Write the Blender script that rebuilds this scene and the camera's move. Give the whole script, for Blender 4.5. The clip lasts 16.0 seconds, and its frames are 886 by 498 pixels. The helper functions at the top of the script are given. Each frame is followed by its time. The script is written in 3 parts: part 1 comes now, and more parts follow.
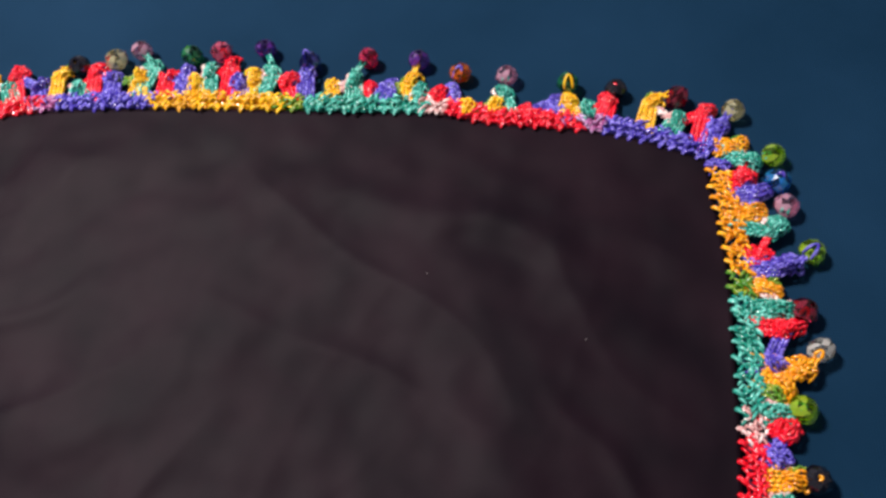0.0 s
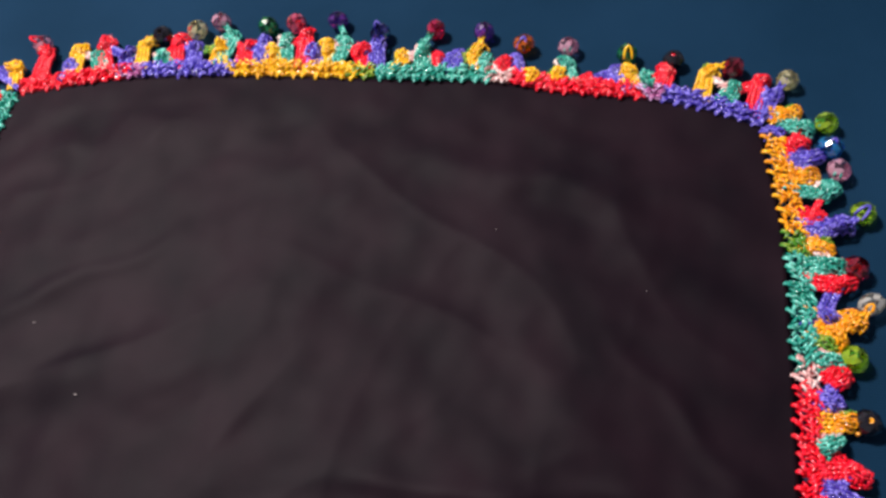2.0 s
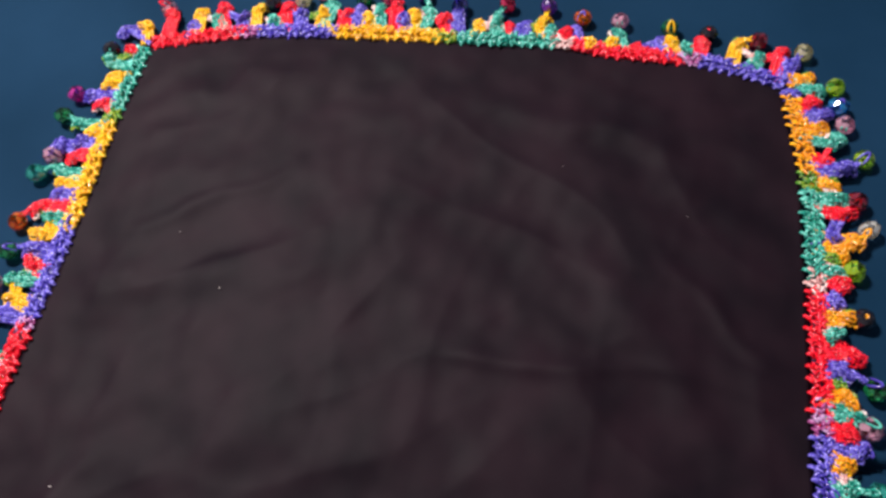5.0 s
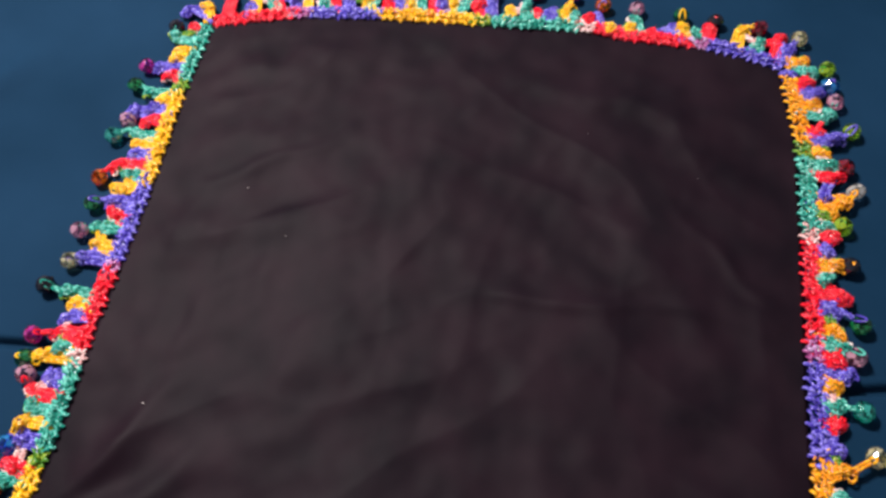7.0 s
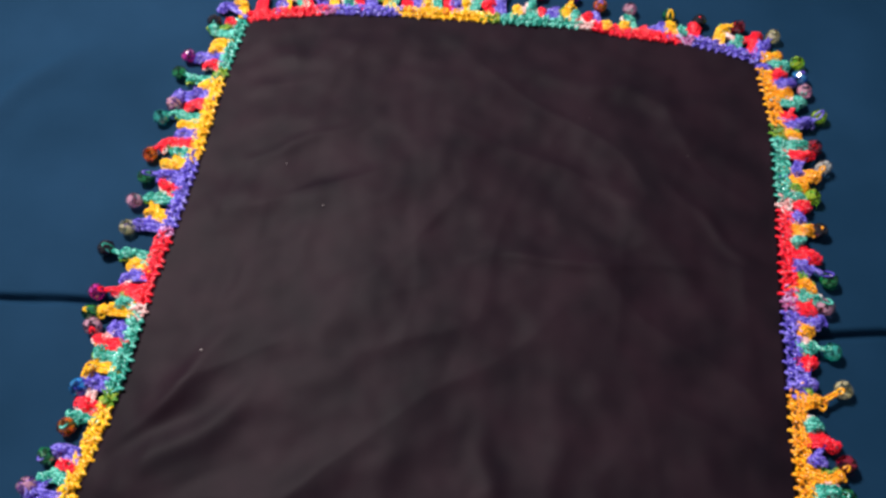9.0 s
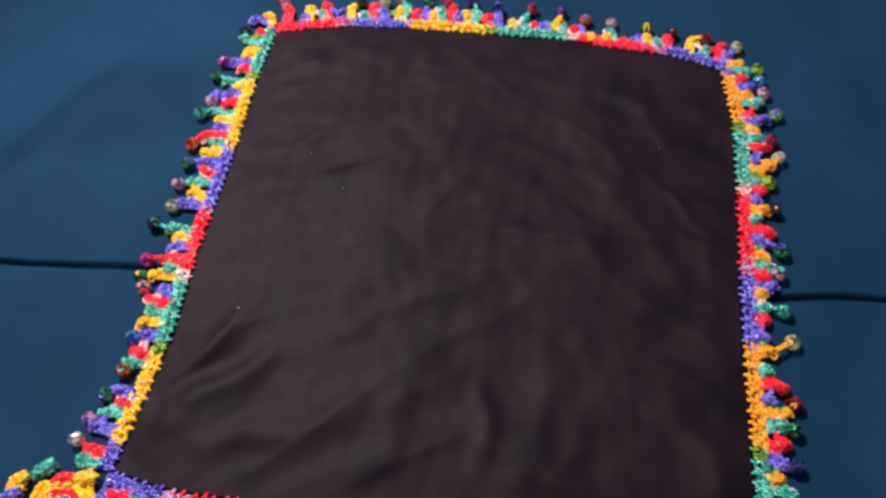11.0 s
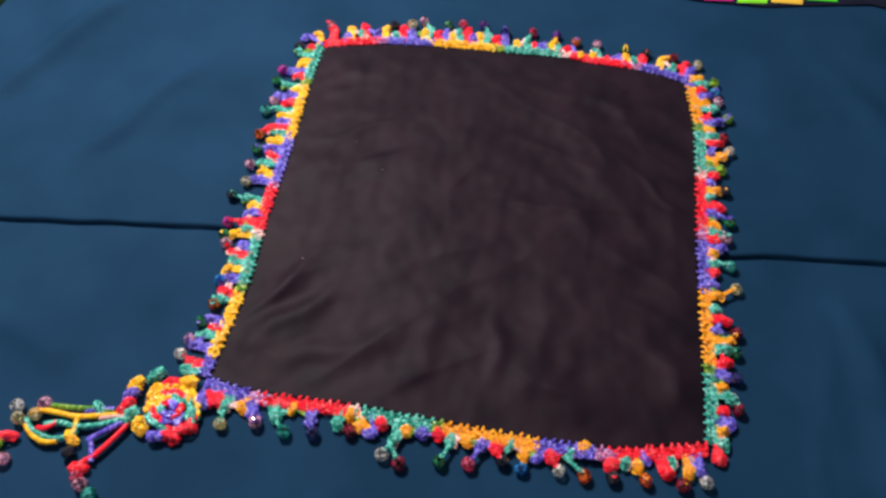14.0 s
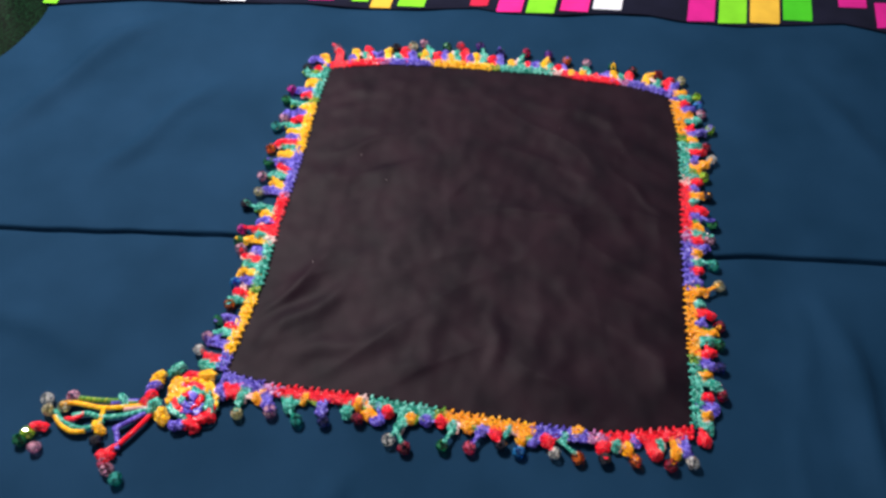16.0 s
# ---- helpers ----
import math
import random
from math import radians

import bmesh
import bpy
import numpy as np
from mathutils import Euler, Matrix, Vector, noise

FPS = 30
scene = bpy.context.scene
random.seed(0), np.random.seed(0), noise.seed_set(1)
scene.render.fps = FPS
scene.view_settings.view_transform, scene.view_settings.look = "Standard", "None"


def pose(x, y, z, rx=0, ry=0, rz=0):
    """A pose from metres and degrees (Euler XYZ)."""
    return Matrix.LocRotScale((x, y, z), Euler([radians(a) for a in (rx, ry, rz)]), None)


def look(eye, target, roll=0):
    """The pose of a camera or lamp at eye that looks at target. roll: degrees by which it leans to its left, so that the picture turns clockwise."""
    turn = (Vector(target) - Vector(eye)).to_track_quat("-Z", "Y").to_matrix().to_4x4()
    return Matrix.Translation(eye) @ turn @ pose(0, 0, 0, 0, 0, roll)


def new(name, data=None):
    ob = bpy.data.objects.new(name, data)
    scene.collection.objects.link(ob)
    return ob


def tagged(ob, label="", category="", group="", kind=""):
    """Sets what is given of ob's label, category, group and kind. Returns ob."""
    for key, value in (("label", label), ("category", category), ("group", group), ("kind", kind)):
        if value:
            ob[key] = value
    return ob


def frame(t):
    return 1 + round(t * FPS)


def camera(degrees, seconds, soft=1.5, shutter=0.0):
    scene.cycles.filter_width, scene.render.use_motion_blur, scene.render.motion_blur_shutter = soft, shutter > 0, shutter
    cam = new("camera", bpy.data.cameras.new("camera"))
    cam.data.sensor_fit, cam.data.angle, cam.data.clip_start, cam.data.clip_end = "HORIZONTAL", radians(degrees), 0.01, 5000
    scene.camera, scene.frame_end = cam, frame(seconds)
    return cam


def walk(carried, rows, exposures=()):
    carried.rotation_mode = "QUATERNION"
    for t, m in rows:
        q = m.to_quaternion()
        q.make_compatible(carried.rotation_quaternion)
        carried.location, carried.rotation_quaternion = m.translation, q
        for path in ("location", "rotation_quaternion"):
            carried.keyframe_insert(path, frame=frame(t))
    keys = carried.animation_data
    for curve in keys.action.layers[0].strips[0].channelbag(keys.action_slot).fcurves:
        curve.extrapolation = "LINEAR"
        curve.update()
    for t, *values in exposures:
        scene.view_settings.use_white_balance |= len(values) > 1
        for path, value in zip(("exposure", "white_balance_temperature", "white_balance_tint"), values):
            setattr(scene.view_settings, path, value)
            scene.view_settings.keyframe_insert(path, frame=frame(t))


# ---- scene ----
cam = camera(60.2, 16.0, soft=2.9)
PATH = [
    (0, (0.07064, -0.01231, 0.19055), (-0.13702, 0.9124, -1.57064), -8.27),
    (0.5, (0.0702, -0.01715, 0.18958), (-0.15088, 0.92689, -1.55968), -8.42),
    (1, (0.06569, -0.01923, 0.19486), (-0.16155, 0.89153, -1.57118), -9.21),
    (1.5, (0.06196, -0.02452, 0.19594), (-0.18017, 0.87921, -1.57173), -9.63),
    (2, (0.0594, -0.02895, 0.19885), (-0.20316, 0.87125, -1.56771), -10.61),
    (2.5, (0.05529, -0.03632, 0.20262), (-0.20953, 0.86437, -1.56335), -10.22),
    (3, (0.05301, -0.04342, 0.20724), (-0.21767, 0.85801, -1.55746), -10.42),
    (3.5, (0.04896, -0.05036, 0.21021), (-0.22734, 0.85156, -1.55336), -10.29),
    (4, (0.04596, -0.05804, 0.21636), (-0.22558, 0.83969, -1.55009), -9.84),
    (6.5, (0.02795, -0.10302, 0.25123), (-0.18864, 0.81078, -1.51457), -6.07),
    (7, (0.02427, -0.11042, 0.25505), (-0.18438, 0.80342, -1.51169), -5.38),
    (7.5, (0.0207, -0.11859, 0.25946), (-0.16742, 0.79925, -1.50752), -4.25),
    (8, (0.0162, -0.12794, 0.26446), (-0.15888, 0.80256, -1.49722), -3.23),
    (8.5, (0.01237, -0.13662, 0.27162), (-0.14594, 0.7941, -1.49153), -2.43),
    (9, (0.00998, -0.14649, 0.27845), (-0.13267, 0.80704, -1.47381), -1.58),
    (11.5, (0.01278, -0.20251, 0.31891), (-0.1277, 0.81932, -1.39461), -0.73),
    (12, (0.01024, -0.21536, 0.33209), (-0.11705, 0.80466, -1.38353), -0.27),
    (12.5, (0.0095, -0.23333, 0.3426), (-0.1146, 0.79722, -1.36695), -0.23),
    (13, (0.00742, -0.2464, 0.35112), (-0.12341, 0.8061, -1.3445), -0.13),
    (13.5, (0.00293, -0.26054, 0.35775), (-0.11725, 0.81034, -1.32712), 0.82),
    (14, (0.00386, -0.27196, 0.36754), (-0.11438, 0.81848, -1.30487), 1.32),
    (14.5, (0.00397, -0.28508, 0.37475), (-0.11736, 0.83852, -1.27534), 1.41),
    (15, (0.00505, -0.2941, 0.37957), (-0.12106, 0.84315, -1.26078), 1.07),
    (15.5, (0.00755, -0.29667, 0.3831), (-0.12027, 0.84924, -1.25108), 0.41),
    (16, (0.00799, -0.30151, 0.38284), (-0.12319, 0.85261, -1.24528), 0.46),
]
walk(cam, [(t, look(eye, target, roll)) for t, eye, target, roll in PATH],
     exposures=((0, 0.0), (4, 0.06), (8, 0.18), (12, 0.27), (16, 0.30)))

# ---- world and lamps ----
world = bpy.data.worlds.new("world")
scene.world = world
world.use_nodes = True
world.node_tree.nodes["Background"].inputs["Color"].default_value = (0.30, 0.34, 0.40, 1)
world.node_tree.nodes["Background"].inputs["Strength"].default_value = 0.05

LAMP_AT = (-0.37, 0.28, 0.74)
lamp_data = bpy.data.lights.new("room_lamp", "POINT")
lamp_data.shadow_soft_size = 0.06
lamp_data.energy, lamp_data.color = 48.0, (1.0, 0.90, 0.88)
lamp = new("room_lamp", lamp_data)
lamp.location = LAMP_AT


# ---- materials ----
def material(name, base, rough=0.6, metal=0.0, transmission=0.0, sheen=0.0, ior=1.5, specular=0.5):
    m = bpy.data.materials.new(name)
    m.use_nodes = True
    b = m.node_tree.nodes["Principled BSDF"]
    b.inputs["Base Color"].default_value = (*base, 1)
    b.inputs["Roughness"].default_value = rough
    b.inputs["Metallic"].default_value = metal
    b.inputs["Transmission Weight"].default_value = transmission
    b.inputs["Sheen Weight"].default_value = sheen
    b.inputs["IOR"].default_value = ior
    b.inputs["Specular IOR Level"].default_value = specular
    return m, m.node_tree, b


def node(tree, kind, **inputs):
    n = tree.nodes.new(kind)
    for key, value in inputs.items():
        n.inputs[key.replace("_", " ")].default_value = value
    return n


def varied(tree, b, dark, light, scale, detail=4.0, low=0.3, high=0.7, coords=None):
    """Base colour that wanders between two tones."""
    n = node(tree, "ShaderNodeTexNoise", Scale=scale, Detail=detail)
    if coords is not None:
        tree.links.new(coords, n.inputs["Vector"])
    r = tree.nodes.new("ShaderNodeValToRGB")
    r.color_ramp.elements[0].color, r.color_ramp.elements[1].color = (*dark, 1), (*light, 1)
    r.color_ramp.elements[0].position, r.color_ramp.elements[1].position = low, high
    tree.links.new(n.outputs["Fac"], r.inputs["Fac"])
    tree.links.new(r.outputs["Color"], b.inputs["Base Color"])
    return r


def weave(tree, b, count, strength, distance, coords):
    """Fine relief of crossing threads, with a slower unevenness on top."""
    waves = []
    for axis in ("X", "Y"):
        w = node(tree, "ShaderNodeTexWave", Scale=count, Distortion=0.6, Detail=1.0)
        w.bands_direction = axis
        tree.links.new(coords, w.inputs["Vector"])
        waves.append(w)
    add = tree.nodes.new("ShaderNodeMath")
    tree.links.new(waves[0].outputs["Fac"], add.inputs[0])
    tree.links.new(waves[1].outputs["Fac"], add.inputs[1])
    rough = node(tree, "ShaderNodeTexNoise", Scale=260.0, Detail=4.0)
    tree.links.new(coords, rough.inputs["Vector"])
    more = tree.nodes.new("ShaderNodeMath")
    tree.links.new(add.outputs[0], more.inputs[0])
    tree.links.new(rough.outputs["Fac"], more.inputs[1])
    bump = node(tree, "ShaderNodeBump", Strength=strength, Distance=distance)
    tree.links.new(more.outputs[0], bump.inputs["Height"])
    tree.links.new(bump.outputs["Normal"], b.inputs["Normal"])


def place_coords(tree):
    return tree.nodes.new("ShaderNodeTexCoord").outputs["Object"]


SHEET, tree, b = material("blue_bedsheet_cotton", (0.003, 0.030, 0.068), 0.8, specular=0.08)
co = place_coords(tree)
varied(tree, b, (0.0030, 0.0225, 0.0515), (0.0066, 0.0330, 0.0735), 14.0, 6.0, coords=co)
weave(tree, b, 420.0, 0.20, 0.0005, co)

CLOTH, tree, b = material("black_scarf_cotton", (0.008, 0.006, 0.007), 0.57, specular=0.082)
co = place_coords(tree)
# strong tone patches, coloured in to imitate the shading of small wrinkles
varied(tree, b, (0.0058, 0.0032, 0.0062), (0.0152, 0.0072, 0.0118), 38.0, 5.0, 0.32, 0.72, co)
weave(tree, b, 520.0, 0.09, 0.0004, co)


def yarn(name, base, pale):
    """Glossy crochet thread: each stitch a little lighter or darker, with the twist of its plies."""
    m, tree, b = material(name, base, 0.20, specular=0.90)
    co = place_coords(tree)
    stitches = tree.nodes.new("ShaderNodeNewGeometry")
    grain = node(tree, "ShaderNodeTexNoise", Scale=520.0, Detail=3.0)
    tree.links.new(co, grain.inputs["Vector"])
    half = node(tree, "ShaderNodeMath")
    half.operation = "MULTIPLY_ADD"
    half.inputs[1].default_value = 0.55
    tree.links.new(stitches.outputs["Random Per Island"], half.inputs[0])
    tree.links.new(grain.outputs["Fac"], half.inputs[2])
    ramp = tree.nodes.new("ShaderNodeValToRGB")
    ramp.color_ramp.elements[0].color, ramp.color_ramp.elements[1].color = (*(0.80 * v for v in base), 1), (*pale, 1)
    ramp.color_ramp.elements[0].position, ramp.color_ramp.elements[1].position = 0.40, 1.05
    middle = ramp.color_ramp.elements.new(0.72)
    middle.color = (*base, 1)
    tree.links.new(half.outputs[0], ramp.inputs["Fac"])
    tree.links.new(ramp.outputs["Color"], b.inputs["Base Color"])
    w = node(tree, "ShaderNodeTexWave", Scale=330.0, Distortion=2.5, Detail=2.0)
    w.bands_direction = "DIAGONAL"
    tree.links.new(co, w.inputs["Vector"])
    bump = node(tree, "ShaderNodeBump", Strength=0.3, Distance=0.0002)
    tree.links.new(w.outputs["Fac"], bump.inputs["Height"])
    tree.links.new(bump.outputs["Normal"], b.inputs["Normal"])
    return m


YARN = {
    "R": yarn("red_thread", (0.90, 0.002, 0.018), (0.98, 0.014, 0.045)),
    "Y": yarn("yellow_thread", (0.95, 0.47, 0.003), (1.0, 0.66, 0.02)),
    "O": yarn("amber_thread", (0.92, 0.33, 0.002), (1.0, 0.50, 0.01)),
    "T": yarn("teal_thread", (0.010, 0.30, 0.22), (0.16, 0.66, 0.54)),
    "B": yarn("violet_blue_thread", (0.075, 0.050, 0.46), (0.25, 0.21, 0.80)),
    "G": yarn("green_thread", (0.07, 0.26, 0.02), (0.34, 0.44, 0.04)),
    "P": yarn("pale_pink_thread", (0.80, 0.42, 0.40), (0.92, 0.80, 0.76)),
    "W": yarn("pale_violet_thread", (0.42, 0.08, 0.28), (0.56, 0.34, 0.60)),
}
YARN_WORD = {"R": "red", "Y": "golden yellow", "O": "amber yellow", "T": "teal green", "B": "violet blue", "G": "leaf green", "P": "pale pink", "W": "mauve"}


def crystal(name, base, clear=0.98, rough=0.0):
    m, tree, b = material(name, base, rough, transmission=clear, ior=1.56)
    return m


CRYSTAL = {
    "pink": crystal("pale_pink_crystal", (0.96, 0.50, 0.66)),
    "rose": crystal("rose_crystal", (0.90, 0.12, 0.24)),
    "crimson": crystal("crimson_crystal", (0.80, 0.02, 0.12)),
    "magenta": crystal("magenta_crystal", (0.82, 0.03, 0.46)),
    "maroon": crystal("maroon_crystal", (0.40, 0.006, 0.04)),
    "orange": crystal("orange_crystal", (0.95, 0.20, 0.008)),
    "straw": crystal("straw_yellow_crystal", (0.93, 0.87, 0.50)),
    "clear": crystal("clear_crystal", (0.96, 0.96, 0.88)),
    "lime": crystal("lime_green_crystal", (0.55, 0.84, 0.04)),
    "green": crystal("dark_green_crystal", (0.015, 0.30, 0.09)),
    "teal": crystal("teal_crystal", (0.06, 0.60, 0.50)),
    "blue": crystal("sky_blue_crystal", (0.03, 0.36, 0.85)),
    "navy": crystal("navy_crystal", (0.06, 0.06, 0.34)),
    "purple": crystal("purple_crystal", (0.20, 0.03, 0.44)),
    "black": crystal("black_crystal", (0.012, 0.010, 0.016), 0.3),
}
# milkier than the clear tables: this brightness stands in for reflections inside the bead
GLINT_FACET = {kind: crystal("glint_facet_" + m.name, tuple(m.node_tree.nodes["Principled BSDF"].inputs["Base Color"].default_value)[:3], 0.4 if kind == "black" else 0.62, 0.05) for kind, m in CRYSTAL.items()}
for m in GLINT_FACET.values():
    shine = m.node_tree.nodes["Principled BSDF"]
    shine.inputs["Coat Weight"].default_value, shine.inputs["Coat Roughness"].default_value = 1.0, 0.14

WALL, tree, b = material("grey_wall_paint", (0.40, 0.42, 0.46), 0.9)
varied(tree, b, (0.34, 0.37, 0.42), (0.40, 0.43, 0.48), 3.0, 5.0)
PRINT, tree, b = material("navy_printed_cotton", (0.006, 0.007, 0.018), 0.9, specular=0.1)
co = place_coords(tree)
varied(tree, b, (0.004, 0.005, 0.013), (0.008, 0.009, 0.022), 30.0, 5.0, coords=co)
weave(tree, b, 300.0, 0.2, 0.0004, co)


def dye(name, base):
    m, tree, b = material(name, base, 0.85, specular=0.15)
    co = place_coords(tree)
    varied(tree, b, tuple(0.88 * v for v in base), tuple(min(1, 1.08 * v) for v in base), 60.0, 5.0, coords=co)
    weave(tree, b, 300.0, 0.2, 0.0004, co)
    return m


DYE = {"l": dye("lime_print", (0.17, 0.56, 0.02)), "m": dye("magenta_print", (0.50, 0.012, 0.20)), "y": dye("yellow_print", (0.62, 0.39, 0.04)),
       "p": dye("pink_print", (0.68, 0.018, 0.22)), "w": dye("white_print", (0.66, 0.70, 0.76)), "g": dye("green_print", (0.05, 0.46, 0.015)),
       "r": dye("red_print", (0.50, 0.015, 0.05))}
LEAFY, tree, b = material("dark_green_satin", (0.003, 0.016, 0.007), 0.6, specular=0.06)
varied(tree, b, (0.0005, 0.0034, 0.0016), (0.0050, 0.0300, 0.0110), 70.0, 5.0, 0.42, 0.74)


# ---- mesh tools ----
class Soup:
    """Collects tubes and shells, and becomes one mesh."""

    def __init__(self):
        self.verts, self.faces, self.slots = [], [], []

    def ring_faces(self, a, b, n, slot):
        for k in range(n):
            self.faces.append((a + k, a + (k + 1) % n, b + (k + 1) % n, b + k))
            self.slots.append(slot)

    def tube(self, pts, radius, slot=0, sides=5, taper=0.55):
        pts = [Vector(p) for p in pts]
        n, start = len(pts), len(self.verts)
        for i, p in enumerate(pts):
            way = (pts[min(i + 1, n - 1)] - pts[max(i - 1, 0)])
            if way.length < 1e-9:
                way = Vector((1, 0, 0))
            way.normalize()
            side = way.cross(Vector((0, 0, 1)))
            if side.length < 1e-3:
                side = Vector((1, 0, 0))
            side.normalize()
            up = side.cross(way)
            r = radius * (taper if i in (0, n - 1) else 1.0)
            for k in range(sides):
                a = 2 * math.pi * k / sides
                self.verts.append(p + side * (r * math.cos(a)) + up * (r * math.sin(a)))
        for i in range(n - 1):
            self.ring_faces(start + i * sides, start + (i + 1) * sides, sides, slot)
        self.faces.append(tuple(start + k for k in reversed(range(sides))))
        self.faces.append(tuple(start + (n - 1) * sides + k for k in range(sides)))
        self.slots += [slot, slot]

    def shell(self, centre, along, across, up, slot=0, sides=8, rows=4):
        """A closed pebble with the three given half axes."""
        start = len(self.verts)
        c = Vector(centre)
        for i in range(1, rows):
            a = math.pi * i / rows
            for k in range(sides):
                b = 2 * math.pi * k / sides
                self.verts.append(c + up * math.cos(a) + (along * math.cos(b) + across * math.sin(b)) * math.sin(a))
        self.verts += [c + up, c - up]
        top, low = len(self.verts) - 2, len(self.verts) - 1
        for i in range(rows - 2):
            self.ring_faces(start + (i + 1) * sides, start + i * sides, sides, slot)
        last = start + (rows - 2) * sides
        for k in range(sides):
            self.faces.append((start + k, start + (k + 1) % sides, top))
            self.faces.append((last + (k + 1) % sides, last + k, low))
            self.slots += [slot, slot]

    def mesh(self, name, materials, smooth=True):
        me = bpy.data.meshes.new(name)
        me.from_pydata([tuple(v) for v in self.verts], [], self.faces)
        for m in materials:
            me.materials.append(m)
        me.polygons.foreach_set("material_index", self.slots)
        me.polygons.foreach_set("use_smooth", [smooth] * len(self.faces))
        me.update()
        return me


def part(name, me, parent, label=""):
    ob = new(name, me)
    ob.parent = parent
    return tagged(ob, label)


def grid_mesh(name, xs, ys, height, mat, bend=None):
    """A cloth as one sheet of quads over the given lines."""
    verts = []
    for y in ys:
        for x in xs:
            px, py = bend(x, y) if bend else (x, y)
            verts.append((px, py, height(px, py)))
    n = len(xs)
    faces = [(j * n + i, j * n + i + 1, (j + 1) * n + i + 1, (j + 1) * n + i) for j in range(len(ys) - 1) for i in range(n - 1)]
    me = bpy.data.meshes.new(name)
    me.from_pydata(verts, [], faces)
    me.materials.append(mat)
    me.polygons.foreach_set("use_smooth", [True] * len(faces))
    me.update()
    return me


def fold(x, y, x0, y0, x1, y1, width, height):
    """Height at (x, y) of one soft crease from (x0, y0) to (x1, y1)."""
    dx, dy = x1 - x0, y1 - y0
    length = math.hypot(dx, dy)
    s = ((x - x0) * dx + (y - y0) * dy) / length ** 2
    d = ((x - x0) * dy - (y - y0) * dx) / length
    d += 0.0025 * math.sin(s * 4.0 + x0 * 40) + 0.002 * math.sin(s * 11.0 + y0 * 70)
    ends = math.exp(-((s - 0.5) / 0.42) ** 4)
    return height * ends * math.exp(-(d / width) ** 2)


# ---- bedsheet, one sheet under everything ----
SEAM = [(-1500, -130), (-289, -45.5), (-221, -39.5), (-153, -35), (0, -25), (144, -14.5), (162, -11.6), (181, -10.2), (210, -8.6), (235, -7.2), (300, -4.6), (1500, 40)]


def seam_y(x):
    straight = float(np.interp(x * 1000, [p[0] for p in SEAM], [p[1] for p in SEAM])) / 1000
    return straight + 0.0007 * noise.noise(Vector((x * 38, 0.5, 0.0)))


SHEET_FOLDS = [(-0.26, 0.19, -0.34, 0.02, 0.016, 0.0035), (-0.20, 0.10, -0.26, 0.0, 0.012, 0.0022), (-0.15, 0.24, 0.05, 0.19, 0.018, 0.0020),
               (0.20, -0.03, 0.23, -0.20, 0.014, 0.0024), (-0.05, -0.16, -0.07, -0.26, 0.012, 0.0022), (0.06, -0.17, 0.03, -0.27, 0.010, 0.0016),
               (-0.33, 0.16, -0.18, 0.21, 0.02, 0.003), (0.21, 0.16, 0.30, 0.02, 0.02, 0.002), (-0.33, -0.09, -0.20, -0.13, 0.014, 0.0016),
               (0.185, -0.03, 0.190, -0.14, 0.008, 0.0007), (0.215, -0.04, 0.222, -0.19, 0.009, 0.0009), (0.250, -0.03, 0.262, -0.16, 0.008, 0.0007), (0.172, -0.09, 0.180, -0.22, 0.009, 0.0008)]


def under_scarf(x, y):
    """1 well outside the scarf, 0 beneath it."""
    d = max(abs(x) - 0.150, abs(y) - 0.160, -1)
    return min(1.0, max(0.0, d / 0.03))


def sheet_height(x, y):
    free = under_scarf(x, y)
    z = -0.0012 + 0.0011 * noise.noise(Vector((x * 9, y * 9, 0.3))) + 0.0009 * noise.noise(Vector((x * 34, y * 30, 2.0))) + 0.0008 * free * (1 - abs(noise.noise(Vector((x * 11 + y * 6, y * 8 - x * 4, 7.0))))) ** 4
    free *= min(1.0, max(0.0, (0.180 - y) / 0.04))
    for f in SHEET_FOLDS:
        z += 1.9 * fold(x, y, f[0], f[1], f[2], f[3], f[4] * 0.55, f[5]) * free
    d = y - seam_y(x)
    z -= 0.0040 * math.exp(-(d / (0.0014 + 0.0005 * noise.noise(Vector((x * 55, 3.0, 0.0))))) ** 2) + 0.0010 * math.exp(-abs(d) / 0.012)
    return z


def spread(limit, inner, fine, grow):
    out, step = [0.0], fine
    while out[-1] < limit:
        if out[-1] > inner:
            step *= grow
        out.append(min(limit, out[-1] + step))
    return [-v for v in reversed(out[1:])] + out


sheet_xs = spread(1.5, 0.34, 0.0045, 1.12)
near_seam = [k * 0.0006 for k in range(-16, 17)]
sheet_ys = sorted([v for v in spread(1.5, 0.30, 0.0042, 1.12) if abs(v) > 0.0105] + near_seam)


def follow_seam(x, y):
    return x, y + seam_y(x) * max(0.0, 1 - abs(y) / 1.5)


sheet = new("bedsheet", grid_mesh("bedsheet", sheet_xs, sheet_ys, sheet_height, SHEET, follow_seam))
tagged(sheet, "dark blue cotton bedsheet with a sunken seam, lightly creased", "bedsheet", kind="structure")


# ---- plain room that closes the place ----
def slab(name, x0, y0, z0, x1, y1, z1, mat):
    bm = bmesh.new()
    bmesh.ops.create_cube(bm, size=1.0, matrix=Matrix.LocRotScale(((x0 + x1) / 2, (y0 + y1) / 2, (z0 + z1) / 2), None, (x1 - x0, y1 - y0, z1 - z0)))
    me = bpy.data.meshes.new(name)
    bm.to_mesh(me)
    bm.free()
    me.materials.append(mat)
    return new(name, me)


